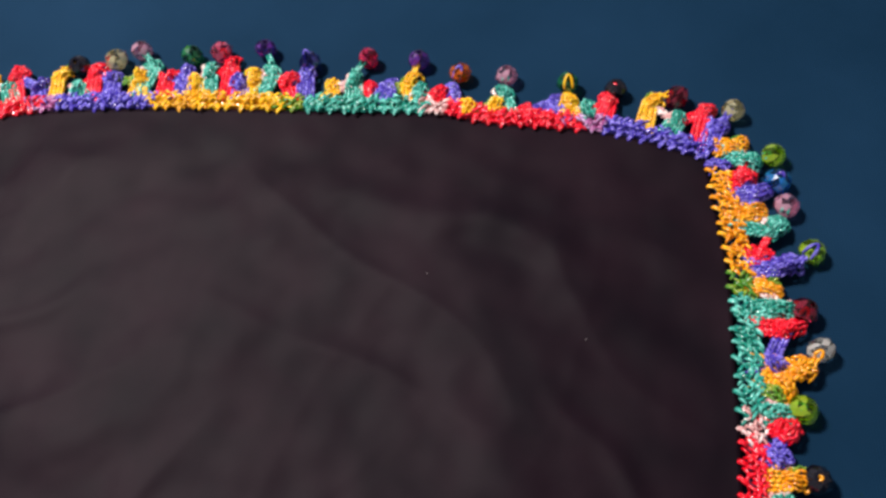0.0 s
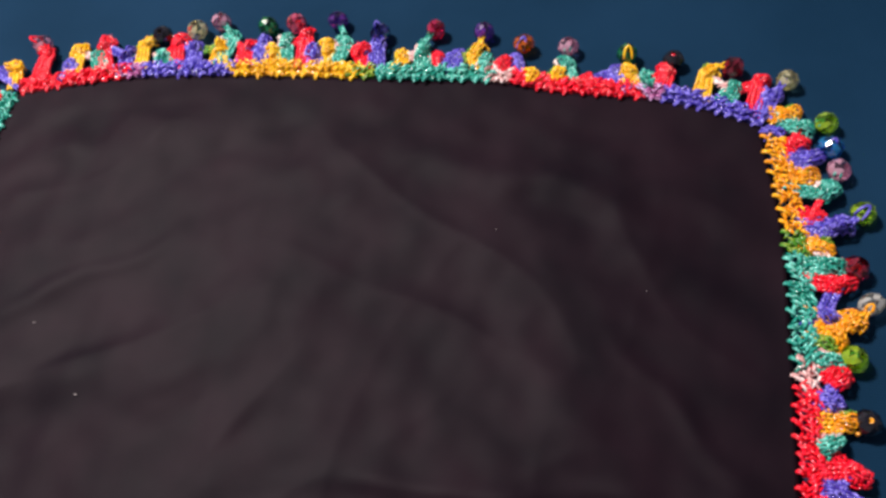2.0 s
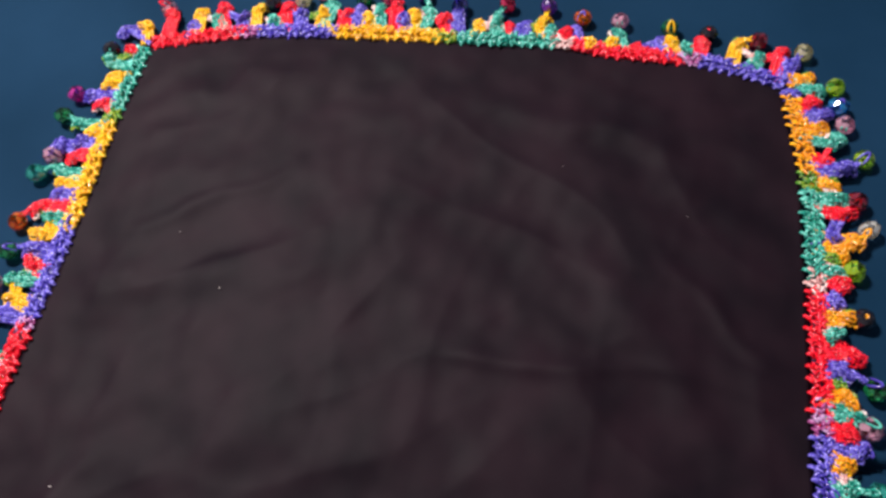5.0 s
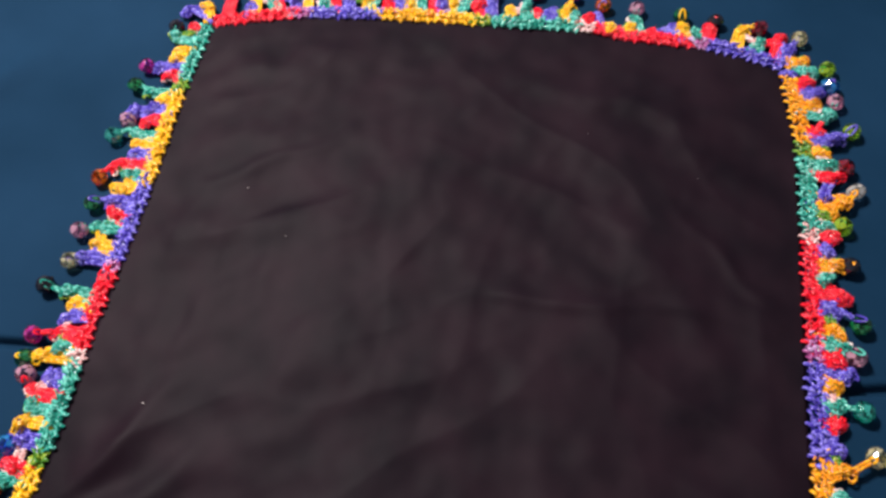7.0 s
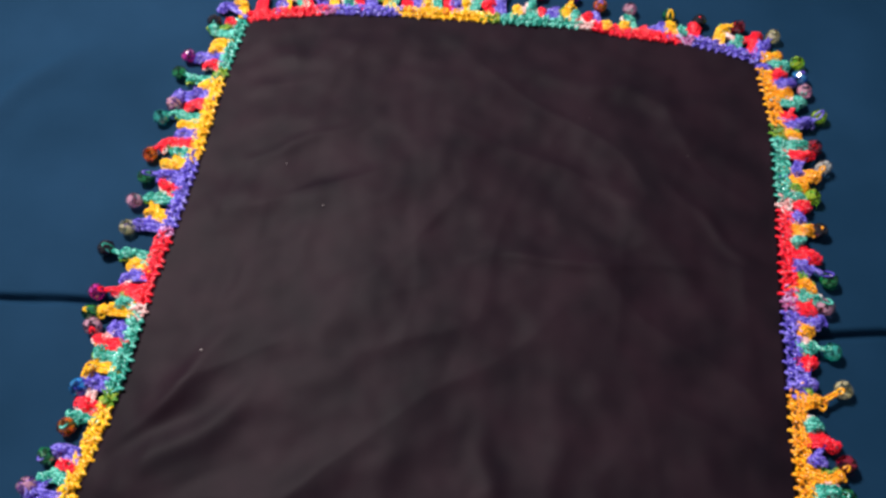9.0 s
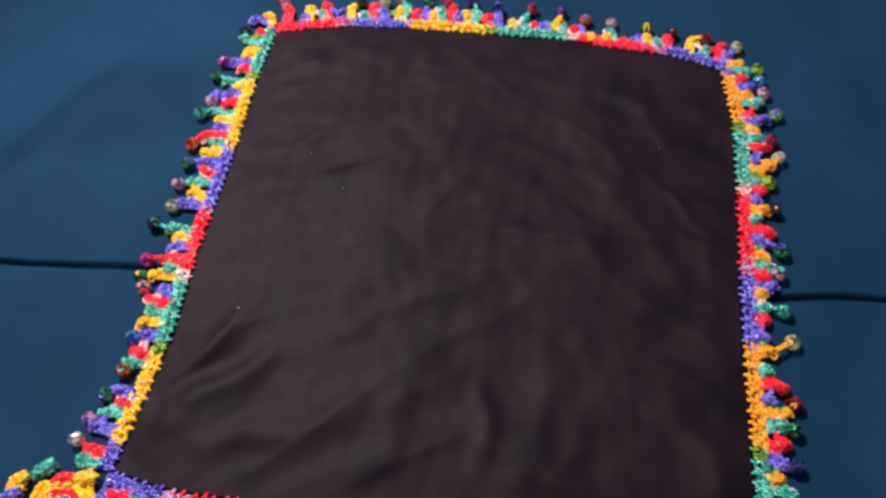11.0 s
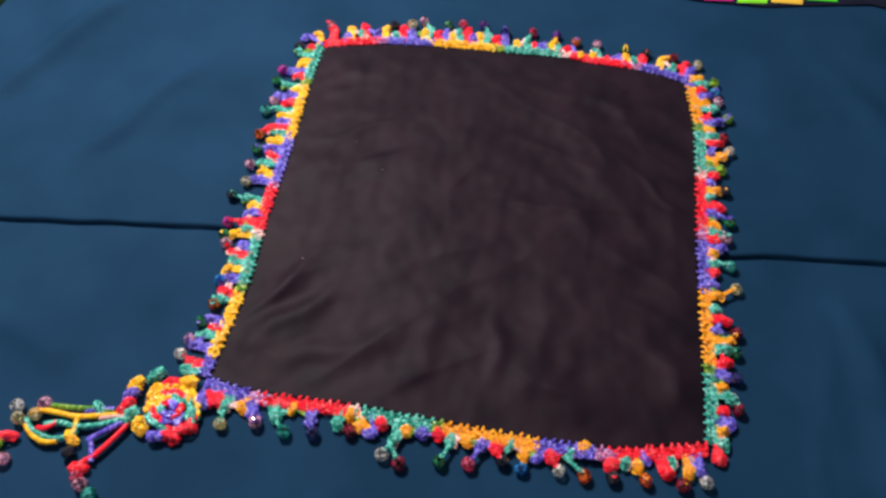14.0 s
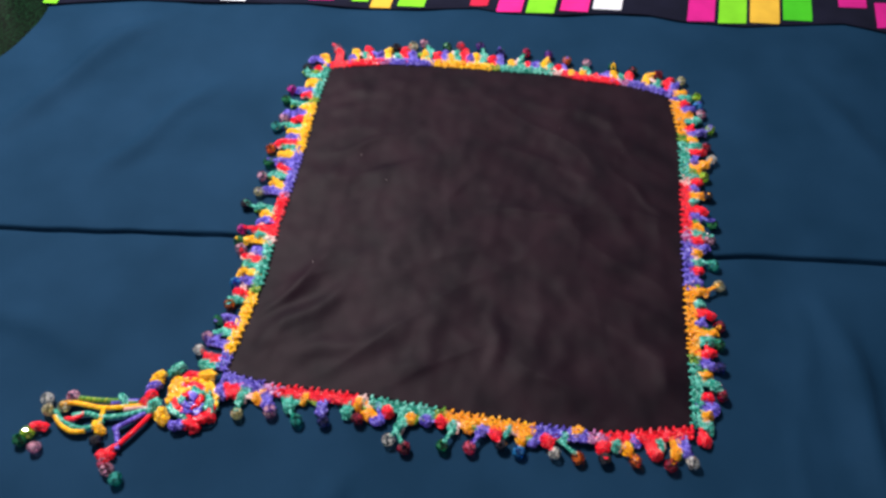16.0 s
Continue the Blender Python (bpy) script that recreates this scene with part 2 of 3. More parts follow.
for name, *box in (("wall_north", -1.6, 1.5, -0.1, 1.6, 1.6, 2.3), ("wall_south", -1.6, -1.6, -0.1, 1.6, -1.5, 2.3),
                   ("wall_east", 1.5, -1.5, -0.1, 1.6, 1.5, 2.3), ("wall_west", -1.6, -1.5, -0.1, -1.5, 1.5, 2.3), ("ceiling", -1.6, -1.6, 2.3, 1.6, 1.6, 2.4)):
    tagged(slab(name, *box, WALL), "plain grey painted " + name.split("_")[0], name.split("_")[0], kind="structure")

# ---- scarf: black cloth ----
TOP_EDGE = [(-0.1245, 0.1205), (-0.100, 0.1265), (-0.080, 0.130), (-0.043, 0.1325), (0.002, 0.133), (0.041, 0.1335), (0.060, 0.1305), (0.089, 0.129), (0.105, 0.126), (0.122, 0.120)]
RIGHT_EDGE = [(0.122, 0.120), (0.1245, 0.098), (0.1258, 0.080), (0.1255, 0.059), (0.125, 0.038), (0.1232, -0.007), (0.1222, -0.043), (0.122, -0.086), (0.121, -0.1295)]
BOTTOM_EDGE = [(0.121, -0.1295), (0.095, -0.135), (0.070, -0.1385), (0.035, -0.138), (-0.008, -0.1357), (-0.056, -0.133), (-0.104, -0.1325), (-0.131, -0.128)]
LEFT_EDGE = [(-0.131, -0.128), (-0.129, -0.110), (-0.1262, -0.084), (-0.1255, -0.058), (-0.1265, -0.025), (-0.1253, 0.011), (-0.1253, 0.050), (-0.1258, 0.081), (-0.1245, 0.1205)]


def smooth_line(points, step):
    """A rounded line through the points, cut into even steps."""
    p = [Vector(v) for v in points]
    p = [2 * p[0] - p[1]] + p + [2 * p[-1] - p[-2]]
    dense = []
    for i in range(1, len(p) - 2):
        for k in range(24):
            u = k / 24
            dense.append(0.5 * ((2 * p[i]) + (p[i + 1] - p[i - 1]) * u + (2 * p[i - 1] - 5 * p[i] + 4 * p[i + 1] - p[i + 2]) * u * u
                                + (3 * p[i] - p[i - 1] - 3 * p[i + 1] + p[i + 2]) * u ** 3))
    dense.append(p[-2])
    run = [0.0]
    for a, c in zip(dense, dense[1:]):
        run.append(run[-1] + (c - a).length)
    count = max(2, round(run[-1] / step))
    out, i = [], 0
    for k in range(count + 1):
        s = run[-1] * k / count
        while i < len(run) - 2 and run[i + 1] < s:
            i += 1
        out.append(dense[i].lerp(dense[i + 1], (s - run[i]) / max(1e-9, run[i + 1] - run[i])))
    return out


N = 200
edge_top = smooth_line(TOP_EDGE, 0.001)
edge_right = smooth_line(RIGHT_EDGE, 0.001)
edge_bottom = smooth_line(BOTTOM_EDGE, 0.001)
edge_left = smooth_line(LEFT_EDGE, 0.001)


def at_share(line, u):
    f = u * (len(line) - 1)
    i = min(int(f), len(line) - 2)
    return line[i].lerp(line[i + 1], f - i)


CLOTH_FOLDS = [(0.005, 0.105, 0.105, 0.082, 0.006, 0.0022), (0.02, 0.090, 0.115, 0.062, 0.008, 0.0018),
               (-0.115, 0.09, -0.05, 0.118, 0.007, 0.0016), (-0.12, 0.055, -0.04, 0.075, 0.009, 0.0014), (-0.12, 0.01, -0.03, 0.035, 0.008, 0.0013),
               (-0.125, -0.12, -0.07, -0.055, 0.006, 0.0024), (-0.12, -0.095, -0.085, -0.03, 0.006, 0.0018), (-0.11, -0.122, -0.03, -0.085, 0.007, 0.0018),
               (-0.018, -0.075, -0.035, -0.125, 0.006, 0.0010), (0.010, -0.062, 0.016, -0.122, 0.005, 0.0011), (0.034, -0.040, 0.043, -0.118, 0.007, 0.0012),
               (0.058, -0.070, 0.052, -0.112, 0.005, 0.0008), (0.055, 0.045, 0.115, -0.03, 0.006, 0.0013), (0.09, -0.06, 0.115, -0.12, 0.007, 0.0015),
               (-0.01, 0.01, 0.08, -0.005, 0.006, 0.0011), (-0.07, -0.02, 0.02, -0.035, 0.010, 0.0012),
               (0.078, 0.052, 0.122, 0.002, 0.0028, 0.0011), (-0.010, 0.0008, 0.118, 0.004, 0.0026, 0.0008), (-0.110, 0.032, -0.050, 0.074, 0.0034, 0.0010), (-0.135, -0.122, -0.094, -0.044, 0.0032, 0.0013)]


def cloth_height(x, y):
    rim = min(1.0, max(0.0, (0.128 - max(abs(x), abs(y) - 0.004)) / 0.02))
    right = min(1.0, max(0.0, (x + 0.07) / 0.14))
    z = 0.0018 + 0.0007 * noise.noise(Vector((x * 16, y * 15, 8.0))) + 0.00045 * noise.noise(Vector((x * 58 + y * 20, y * 52, 4.0))) + 0.00028 * noise.noise(Vector((x * 120, y * 110, 6.0)))
    for lean, share in ((0.60, 1 - right), (-0.50, right), (1.45, 0.35)):
        a, c = x * math.cos(lean) + y * math.sin(lean), y * math.cos(lean) - x * math.sin(lean)
        c += 0.006 * noise.noise(Vector((a * 24, c * 10, 2.0)))
        streak = 0.0015 * noise.noise(Vector((a * 10 + 4, c * 40, lean))) + 0.0007 * noise.noise(Vector((a * 22, c * 95, lean + 5)))
        streak += 0.0010 * (1 - abs(noise.noise(Vector((a * 8, c * 30, lean + 3))))) ** 5
        z += rim * share * streak
    for f in CLOTH_FOLDS:
        z += 0.80 * fold(x, y, *f) * (0.25 + 0.75 * rim)
    return max(0.0005, z)


cloth_verts, cloth_faces = [], []
for j in range(N + 1):
    v = j / N
    for i in range(N + 1):
        u = i / N
        low, high = at_share(edge_bottom, 1 - u), at_share(edge_top, u)
        near, far = at_share(edge_left, v), at_share(edge_right, 1 - v)
        corners = (edge_left[0] * (1 - u) + edge_right[-1] * u) * (1 - v) + (edge_top[0] * (1 - u) + edge_top[-1] * u) * v
        q = low * (1 - v) + high * v + near * (1 - u) + far * u - corners
        cloth_verts.append((q.x, q.y, cloth_height(q.x, q.y)))
for j in range(N):
    for i in range(N):
        k = j * (N + 1) + i
        cloth_faces.append((k, k + 1, k + N + 2, k + N + 1))
cloth_mesh = bpy.data.meshes.new("cloth")
cloth_mesh.from_pydata(cloth_verts, [], cloth_faces)
cloth_mesh.materials.append(CLOTH)
cloth_mesh.polygons.foreach_set("use_smooth", [True] * len(cloth_faces))
cloth_mesh.update()

scarf = tagged(new("scarf"), "square black cotton scarf with multicoloured crochet bead edging, on blue bedsheet", "scarf")
cloth = part("cloth", cloth_mesh, scarf, "black cotton cloth with soft wrinkles")
thick = cloth.modifiers.new("thickness", "SOLIDIFY")
thick.thickness, thick.offset = 0.0004, -1.0

# ---- scarf: crochet band along the four edges ----
MIX = {("R", "B"): "W", ("B", "R"): "W", ("Y", "T"): "G", ("T", "Y"): "G", ("R", "T"): "P", ("T", "R"): "P", ("B", "Y"): "Y", ("Y", "B"): "B"}
MIX.update({("O", "T"): "G", ("T", "O"): "G", ("B", "O"): "O", ("O", "B"): "B"})
SLOT = ["R", "Y", "O", "T", "B", "G", "P", "W"]
rng = random.Random(7)


def strand(soup, a, c, lift, size, slot):
    """One short pull of thread from a to c, bowed upwards."""
    a, c = Vector(a), Vector(c)
    bow = Vector((0, 0, lift))
    soup.tube([a, a.lerp(c, 0.3) + bow, a.lerp(c, 0.7) + bow, c], size * rng.uniform(0.88, 1.12), slot, 6, 0.62)


def stitch(soup, p, way, out, length, slot, z, size):
    """One crochet stitch: two slanted legs that meet in a raised point."""
    for sign in (-1, 1):
        a = p - way * (length * 0.5) + out * (sign * length * 0.42)
        c = p + way * (length * 0.55) + out * (sign * length * 0.06)
        lift = z + rng.uniform(-0.0003, 0.0004)
        strand(soup, (a.x, a.y, lift - 0.0005), (c.x, c.y, lift - 0.0003), 0.0006, size, slot)


def chain(soup, line, z, width, slot, size=0.00044, pitch=0.0013):
    """A row of chain stitches along a line of plane points."""
    run = sum((c - a).length for a, c in zip(line, line[1:]))
    count = max(1, round(run / pitch))
    for k in range(count):
        p, q = at_share(line, k / count), at_share(line, min(1.0, (k + 1.25) / count))
        way = (q - p).normalized()
        out = Vector((-way.y, way.x)) * width
        for sign in (-1, 1):
            a, c = p + out * (sign * 0.62), q + out * (sign * 0.10)
            h = z + rng.uniform(-0.0002, 0.0002)
            strand(soup, (a.x, a.y, h - 0.0004), (c.x, c.y, h), 0.0005, size, slot)


def band(name, line, axis, colours):
    """The netted rows of stitches on one edge; colours: thread and the coordinate at which it ends."""
    runs = []
    start = 0
    for n, (code, stop) in enumerate(colours):
        k = start
        rising = line[-1][axis] > line[0][axis]
        while k < len(line) and ((line[k][axis] < stop) if rising else (line[k][axis] > stop)):
            k += 1
        if n == len(colours) - 1:
            k = len(line)
        after = colours[n + 1][0] if n + 1 < len(colours) else code
        runs.append((code, after, start, k))
        start = k
    for code, after, first, last in runs:
        soup = Soup()
        mixed = MIX.get((code, after), code) if code != after else code
        own, next_one = SLOT.index(code), SLOT.index(mixed)

        def spot(f, dist):
            f = max(0.0, min(f, len(line) - 1.001))
            i = int(f)
            way = (line[i + 1] - line[i]).normalized()
            return line[i].lerp(line[i + 1], f - i) + Vector((-way.y, way.x)) * dist

        span = last - first
        # slanted posts in three tiers, with small gaps between them
        for tier, (low, high) in enumerate(((0.0010, 0.0032), (0.0024, 0.0048), (0.0042, 0.0064))):
            count = max(2, round(span / (0.75 if code == "R" else 0.9)))
            for k in range(count):
                if rng.random() < (0.10, 0.22, 0.12)[tier]:
                    continue
                f = first + (k + rng.uniform(0.0, 0.8)) * span / count
                slot = next_one if (k / count > 0.84 + rng.uniform(-0.09, 0.09)) else own
                slant = (1.6 if (k // 2 + tier) % 3 else -1.1) + rng.uniform(-0.8, 0.8)
                a, c = spot(f, low + rng.uniform(-0.0004, 0.0004)), spot(f + slant, high + rng.uniform(-0.0005, 0.0004))
                z = 0.0014 + rng.uniform(-0.0004, 0.0012)
                strand(soup, (a.x, a.y, z), (c.x, c.y, z + rng.uniform(-0.0004, 0.0006)), rng.uniform(0.0004, 0.0009), 0.00041, slot)
        # the running chains: one on the hem, two in the middle, one outside
        for dist, z in ((0.0011, 0.0022), (0.0034, 0.0027), (0.0047, 0.0025), (0.0062, 0.0020)):
            count = max(2, round(span / 1.7))
            for k in range(count):
                if rng.random() < 0.12:
                    continue
                slot = next_one if (k / count > 0.84 + rng.uniform(-0.09, 0.09)) else own
                f = first + (k + rng.uniform(-0.2, 0.2)) * span / count
                tilt = rng.choice((-1, 1)) * rng.uniform(0.0003, 0.0010)
                a, c = spot(f, dist - tilt), spot(f + rng.uniform(1.0, 1.5) * span / count, dist + tilt)
                h = z + rng.uniform(-0.0005, 0.0006)
                strand(soup, (a.x, a.y, h - 0.0005), (c.x, c.y, h), 0.0006, 0.00042, slot)
        # rows worked so tightly that no cloth shows between them
        if name != "right":
            base, steps = len(soup.verts), max(2, round(span / 2))
            for n in range(steps + 1):
                for dist, z in ((0.0013, 0.0006), (0.0022, 0.0013), (0.0052, 0.0013), (0.0060, 0.0004)):
                    p = spot(first + span * n / steps, dist + 0.0003 * math.sin(n * 1.7))
                    soup.verts.append(Vector((p.x, p.y, z)))
            for n in range(steps):
                for d in range(3):
                    soup.faces.append((base + n * 4 + d, base + n * 4 + 4 + d, base + n * 4 + 5 + d, base + n * 4 + 1 + d))
                    soup.slots.append(next_one if n > 0.86 * steps else own)
        # knots that bite into the cloth
        count = max(1, round(span / 4.2))
        for k in range(count):
            f = first + (k + 0.4 + rng.uniform(-0.2, 0.2)) * span / count
            slot = next_one if k / count > 0.86 else own
            reach, skew, high = rng.uniform(0.0002, 0.0011), rng.uniform(0.3, 1.7), rng.uniform(0.0024, 0.0036)
            for turn in (-0.32, 0.32):
                a, m, c = spot(f + turn, 0.0014), spot(f - 0.5 * skew + turn, 0.0005 - 0.5 * reach), spot(f - skew + turn * 0.7, -reach)
                soup.tube([(a.x, a.y, 0.0026), (m.x, m.y, high), (c.x, c.y, high - 0.0004)], 0.00038, slot, 6, 0.9)
            soup.shell((c.x, c.y, high - 0.0005), Vector((0.00055, 0, 0)), Vector((0, 0.00055, 0)), Vector((0, 0, 0.0005)), slot, 6, 4)
        part("crochet_band", soup.mesh("crochet_band", [YARN[c] for c in SLOT]), scarf, YARN_WORD[code] + " crochet thread band with open stitches")


band("top", edge_top, 0, [("R", -0.083), ("B", -0.046), ("Y", -0.001), ("T", 0.044), ("R", 0.092), ("B", 1.0)])
band("right", edge_right, 1, [("B", 0.117), ("O", 0.085), ("G", 0.078), ("T", 0.040), ("R", -0.007), ("B", -0.046), ("O", -0.086), ("G", -0.092), ("T", -1.0)])
band("bottom", edge_bottom, 0, [("R", 0.067), ("B", 0.035), ("O", -0.008), ("G", -0.013), ("T", -0.056), ("R", -0.107), ("B", -1.0)])
band("left", edge_left, 1, [("B", -0.117), ("Y", -0.078), ("G", -0.072), ("T", -0.036), ("R", 0.0), ("B", 0.041), ("Y", 0.082), ("G", 0.088), ("T", 1.0)])

# ---- scarf: petals of the edging, with the colours of the thread as it changes (millimetres) ----
TOP_PETALS = [("R", -121.2, 140), ("B", -109.4, 134.1), ("Y", -108.2, 140.5), ("T", -101, 138.8), ("R", -99.7, 143.9), ("B", -89.7, 139.7), ("Y", -84.7, 145.4), ("T", -76.6, 139.7), ("R", -72.6, 146.6), ("B", -66.1, 143.4), ("Y", -56.9, 144.7), ("T", -54, 148.9), ("R", -47.3, 144.6), ("B", -41.9, 147.4), ("Y", -37.9, 143.7), ("T", -33.4, 147.9), ("R", -27.9, 150.7), ("B", -23.1, 143.3), ("Y", -18.5, 146), ("T", -13.3, 148.6), ("R", -6.7, 144.8), ("B", -1.4, 148.5), ("Y", 7.3, 142.8), ("T", 14.5, 146.5), ("R", 19.8, 142.3), ("B", 25.5, 143.4), ("Y", 32.4, 146.2), ("T", 35.6, 142), ("R", 42.5, 140.7), ("B", 46.4, 142.4), ("Y", 51.5, 136.8), ("Y", 59.8, 137.8), ("T", 62.5, 142.1), ("R", 70.1, 135.8), ("B", 78.1, 140.2), ("Y", 82, 140.2), ("T", 87.5, 136.5), ("R", 94.3, 140.6), ("Y", 107.8, 140.7), ("T", 114.5, 134.6), ("R", 123.6, 137.3), ("B", 126.2, 132.3)]
RIGHT_PETALS = [("O", 130.8, 125.4), ("T", 134.2, 121), ("R", 132.4, 114.1), ("B", 136.4, 109.8), ("O", 134.3, 103.2), ("T", 139, 98.7), ("R", 135, 90.1), ("B", 141.2, 86.9), ("O", 135.6, 79.9), ("T", 138, 74.3), ("R", 139.9, 69.3), ("B", 134.6, 58.9), ("O", 141.8, 58.2), ("O", 137.1, 53.6), ("G", 133.8, 51.2), ("T", 134.6, 46.6), ("R", 136.3, 42), ("B", 133.4, 35), ("O", 137.1, 30.5), ("T", 132.6, 24.2), ("R", 137.7, 17.7), ("B", 133.3, 12.6), ("O", 134.5, 3.6), ("T", 136, -0.6), ("R", 133, -7.1), ("B", 136.5, -10.9), ("O", 131.5, -16), ("T", 131.9, -23.3), ("R", 131.9, -29.4), ("B", 130.3, -37.3), ("O", 132.6, -43.4), ("T", 130.1, -53), ("R", 135.2, -59.6), ("B", 130.1, -66.4), ("O", 135.9, -71.3), ("T", 133.7, -76.4), ("R", 133.4, -84.3), ("B", 132.8, -92.1), ("O", 130.8, -98.9), ("T", 134.9, -103.9), ("R", 129.9, -111.5), ("B", 133.7, -118.1), ("O", 129.7, -122.3), ("T", 129.2, -129.3), ("R", 127, -136.4)]
BOTTOM_PETALS = [("B", 116.8, -143), ("O", 112, -145.9), ("T", 104.1, -141.5), ("R", 100.8, -147.4), ("B", 90.4, -140.7), ("O", 87.8, -145.4), ("T", 80.9, -144.6), ("R", 73.8, -146.7), ("O", 61.4, -139.9), ("T", 54.4, -144.1), ("R", 45.2, -146.5), ("B", 39, -147.3), ("O", 32.5, -147), ("T", 25.1, -143.3), ("R", 17.9, -145.7), ("B", 11, -145.2), ("O", 3.4, -144.1), ("T", -4, -144.5), ("R", -10.6, -142.4), ("B", -18.1, -142.8), ("O", -26.2, -142.7), ("T", -31.4, -148.2), ("R", -39.1, -140.7), ("B", -43.9, -146.2), ("O", -49.2, -142.7), ("O", -55.4, -138), ("T", -60.7, -143.6), ("B", -74.7, -143.1), ("O", -84, -138.7), ("T", -92.1, -144.2), ("B", -103.6, -144.5), ("O", -109.7, -141.6), ("T", -118.5, -142.1), ("R", -122, -140.4)]
LEFT_PETALS = [("Y", -130.9, 131.8), ("B", -138.8, 128.6), ("R", -132.5, 118.5), ("T", -139.8, 113), ("Y", -134.2, 105.2), ("Y", -135.4, 100.6), ("B", -141, 95.4), ("R", -134.8, 91.3), ("T", -140.2, 81.1), ("Y", -134.3, 78), ("B", -137.8, 72.5), ("R", -137, 66.3), ("B", -144.7, 69.6), ("T", -139.9, 58.7), ("Y", -137.2, 54.4), ("B", -137, 48.7), ("R", -142.4, 42.8), ("T", -136.3, 39.6), ("Y", -138.2, 32.1), ("B", -138.3, 26.5), ("R", -136.8, 20.4), ("T", -140.5, 13.9), ("Y", -137.9, 6.9), ("B", -141.7, 0.3), ("T", -141.6, -13.9), ("Y", -137.8, -18.1), ("B", -138.1, -24), ("R", -139.3, -29.5), ("T", -136.7, -35.9), ("Y", -142.5, -39.2), ("B", -135.9, -46.6), ("R", -140.8, -52.2), ("T", -138.1, -57.7), ("Y", -139.8, -64.1), ("B", -138.1, -69.5), ("R", -137.3, -77.2), ("T", -138.1, -82.4), ("B", -140.7, -95.5), ("R", -136.1, -100.2), ("T", -141.2, -104.4), ("B", -145.7, -110.2), ("R", -141.8, -120.6), ("T", -144, -125.3)]
TOP_BEADS = [("pink", -123.8, 142.9), ("black", -79.6, 148.5), ("straw", -67.1, 151.1), ("pink", -59.4, 155.3), ("green", -41.9, 154.2), ("rose", -31.8, 155.7), ("purple", -17.2, 157.4), ("navy", -1.4, 152.5), ("crimson", 17.8, 154.6), ("purple", 34.3, 154.2), ("orange", 48.1, 149.7), ("pink", 62.8, 149.5), ("green", 81.9, 147.3), ("black", 96.6, 145.6), ("maroon", 114.9, 142.7), ("straw", 131, 138.2)]
RIGHT_BEADS = [("lime", 141.1, 122.3), ("blue", 141.4, 113.6), ("pink", 143, 105.6), ("lime", 148.3, 91.7), ("maroon", 144, 73.9), ("clear", 146.9, 63.5), ("lime", 140.8, 47.7), ("black", 141.8, 30.9), ("green", 143.2, 8.2), ("pink", 140.5, -3.9), ("teal", 141, -22.9), ("straw", 143.2, -37.9), ("maroon", 140.9, -66), ("green", 139.6, -77.7), ("navy", 138.7, -92.6), ("maroon", 138.4, -109.7)]
BOTTOM_BEADS = [("clear", 119.8, -149.5), ("maroon", 108.6, -152.3), ("orange", 90.8, -152.2), ("black", 75.3, -152.8), ("orange", 61.7, -153.5), ("clear", 49.7, -152.5), ("blue", 31.3, -153.8), ("black", 22.1, -151.6), ("rose", 5.8, -155), ("green", -8.3, -155.7), ("maroon", -27.6, -159.4), ("clear", -36.4, -155.9), ("maroon", -54.3, -146.4), ("navy", -72, -150), ("teal", -86.2, -151.3), ("pink", -101.1, -148.4), ("straw", -118.2, -151.4)]
LEFT_BEADS = [("black", -141, 118.3), ("magenta", -147.1, 94.8), ("green", -148.5, 83.9), ("pink", -145.6, 65.1), ("teal", -149.2, 57.1), ("orange", -147.8, 36.2), ("green", -146.3, 24.3), ("pink", -147.2, 11.8), ("straw", -145.8, -1.4), ("black", -151.5, -12.3), ("magenta", -148.8, -31.8), ("green", -148, -41), ("pink", -145.2, -46.8), ("blue", -141.6, -71.3), ("orange", -140.8, -86.4), ("green", -144.1, -97.8), ("pink", -146.8, -108.7), ("clear", -149, -117.5)]


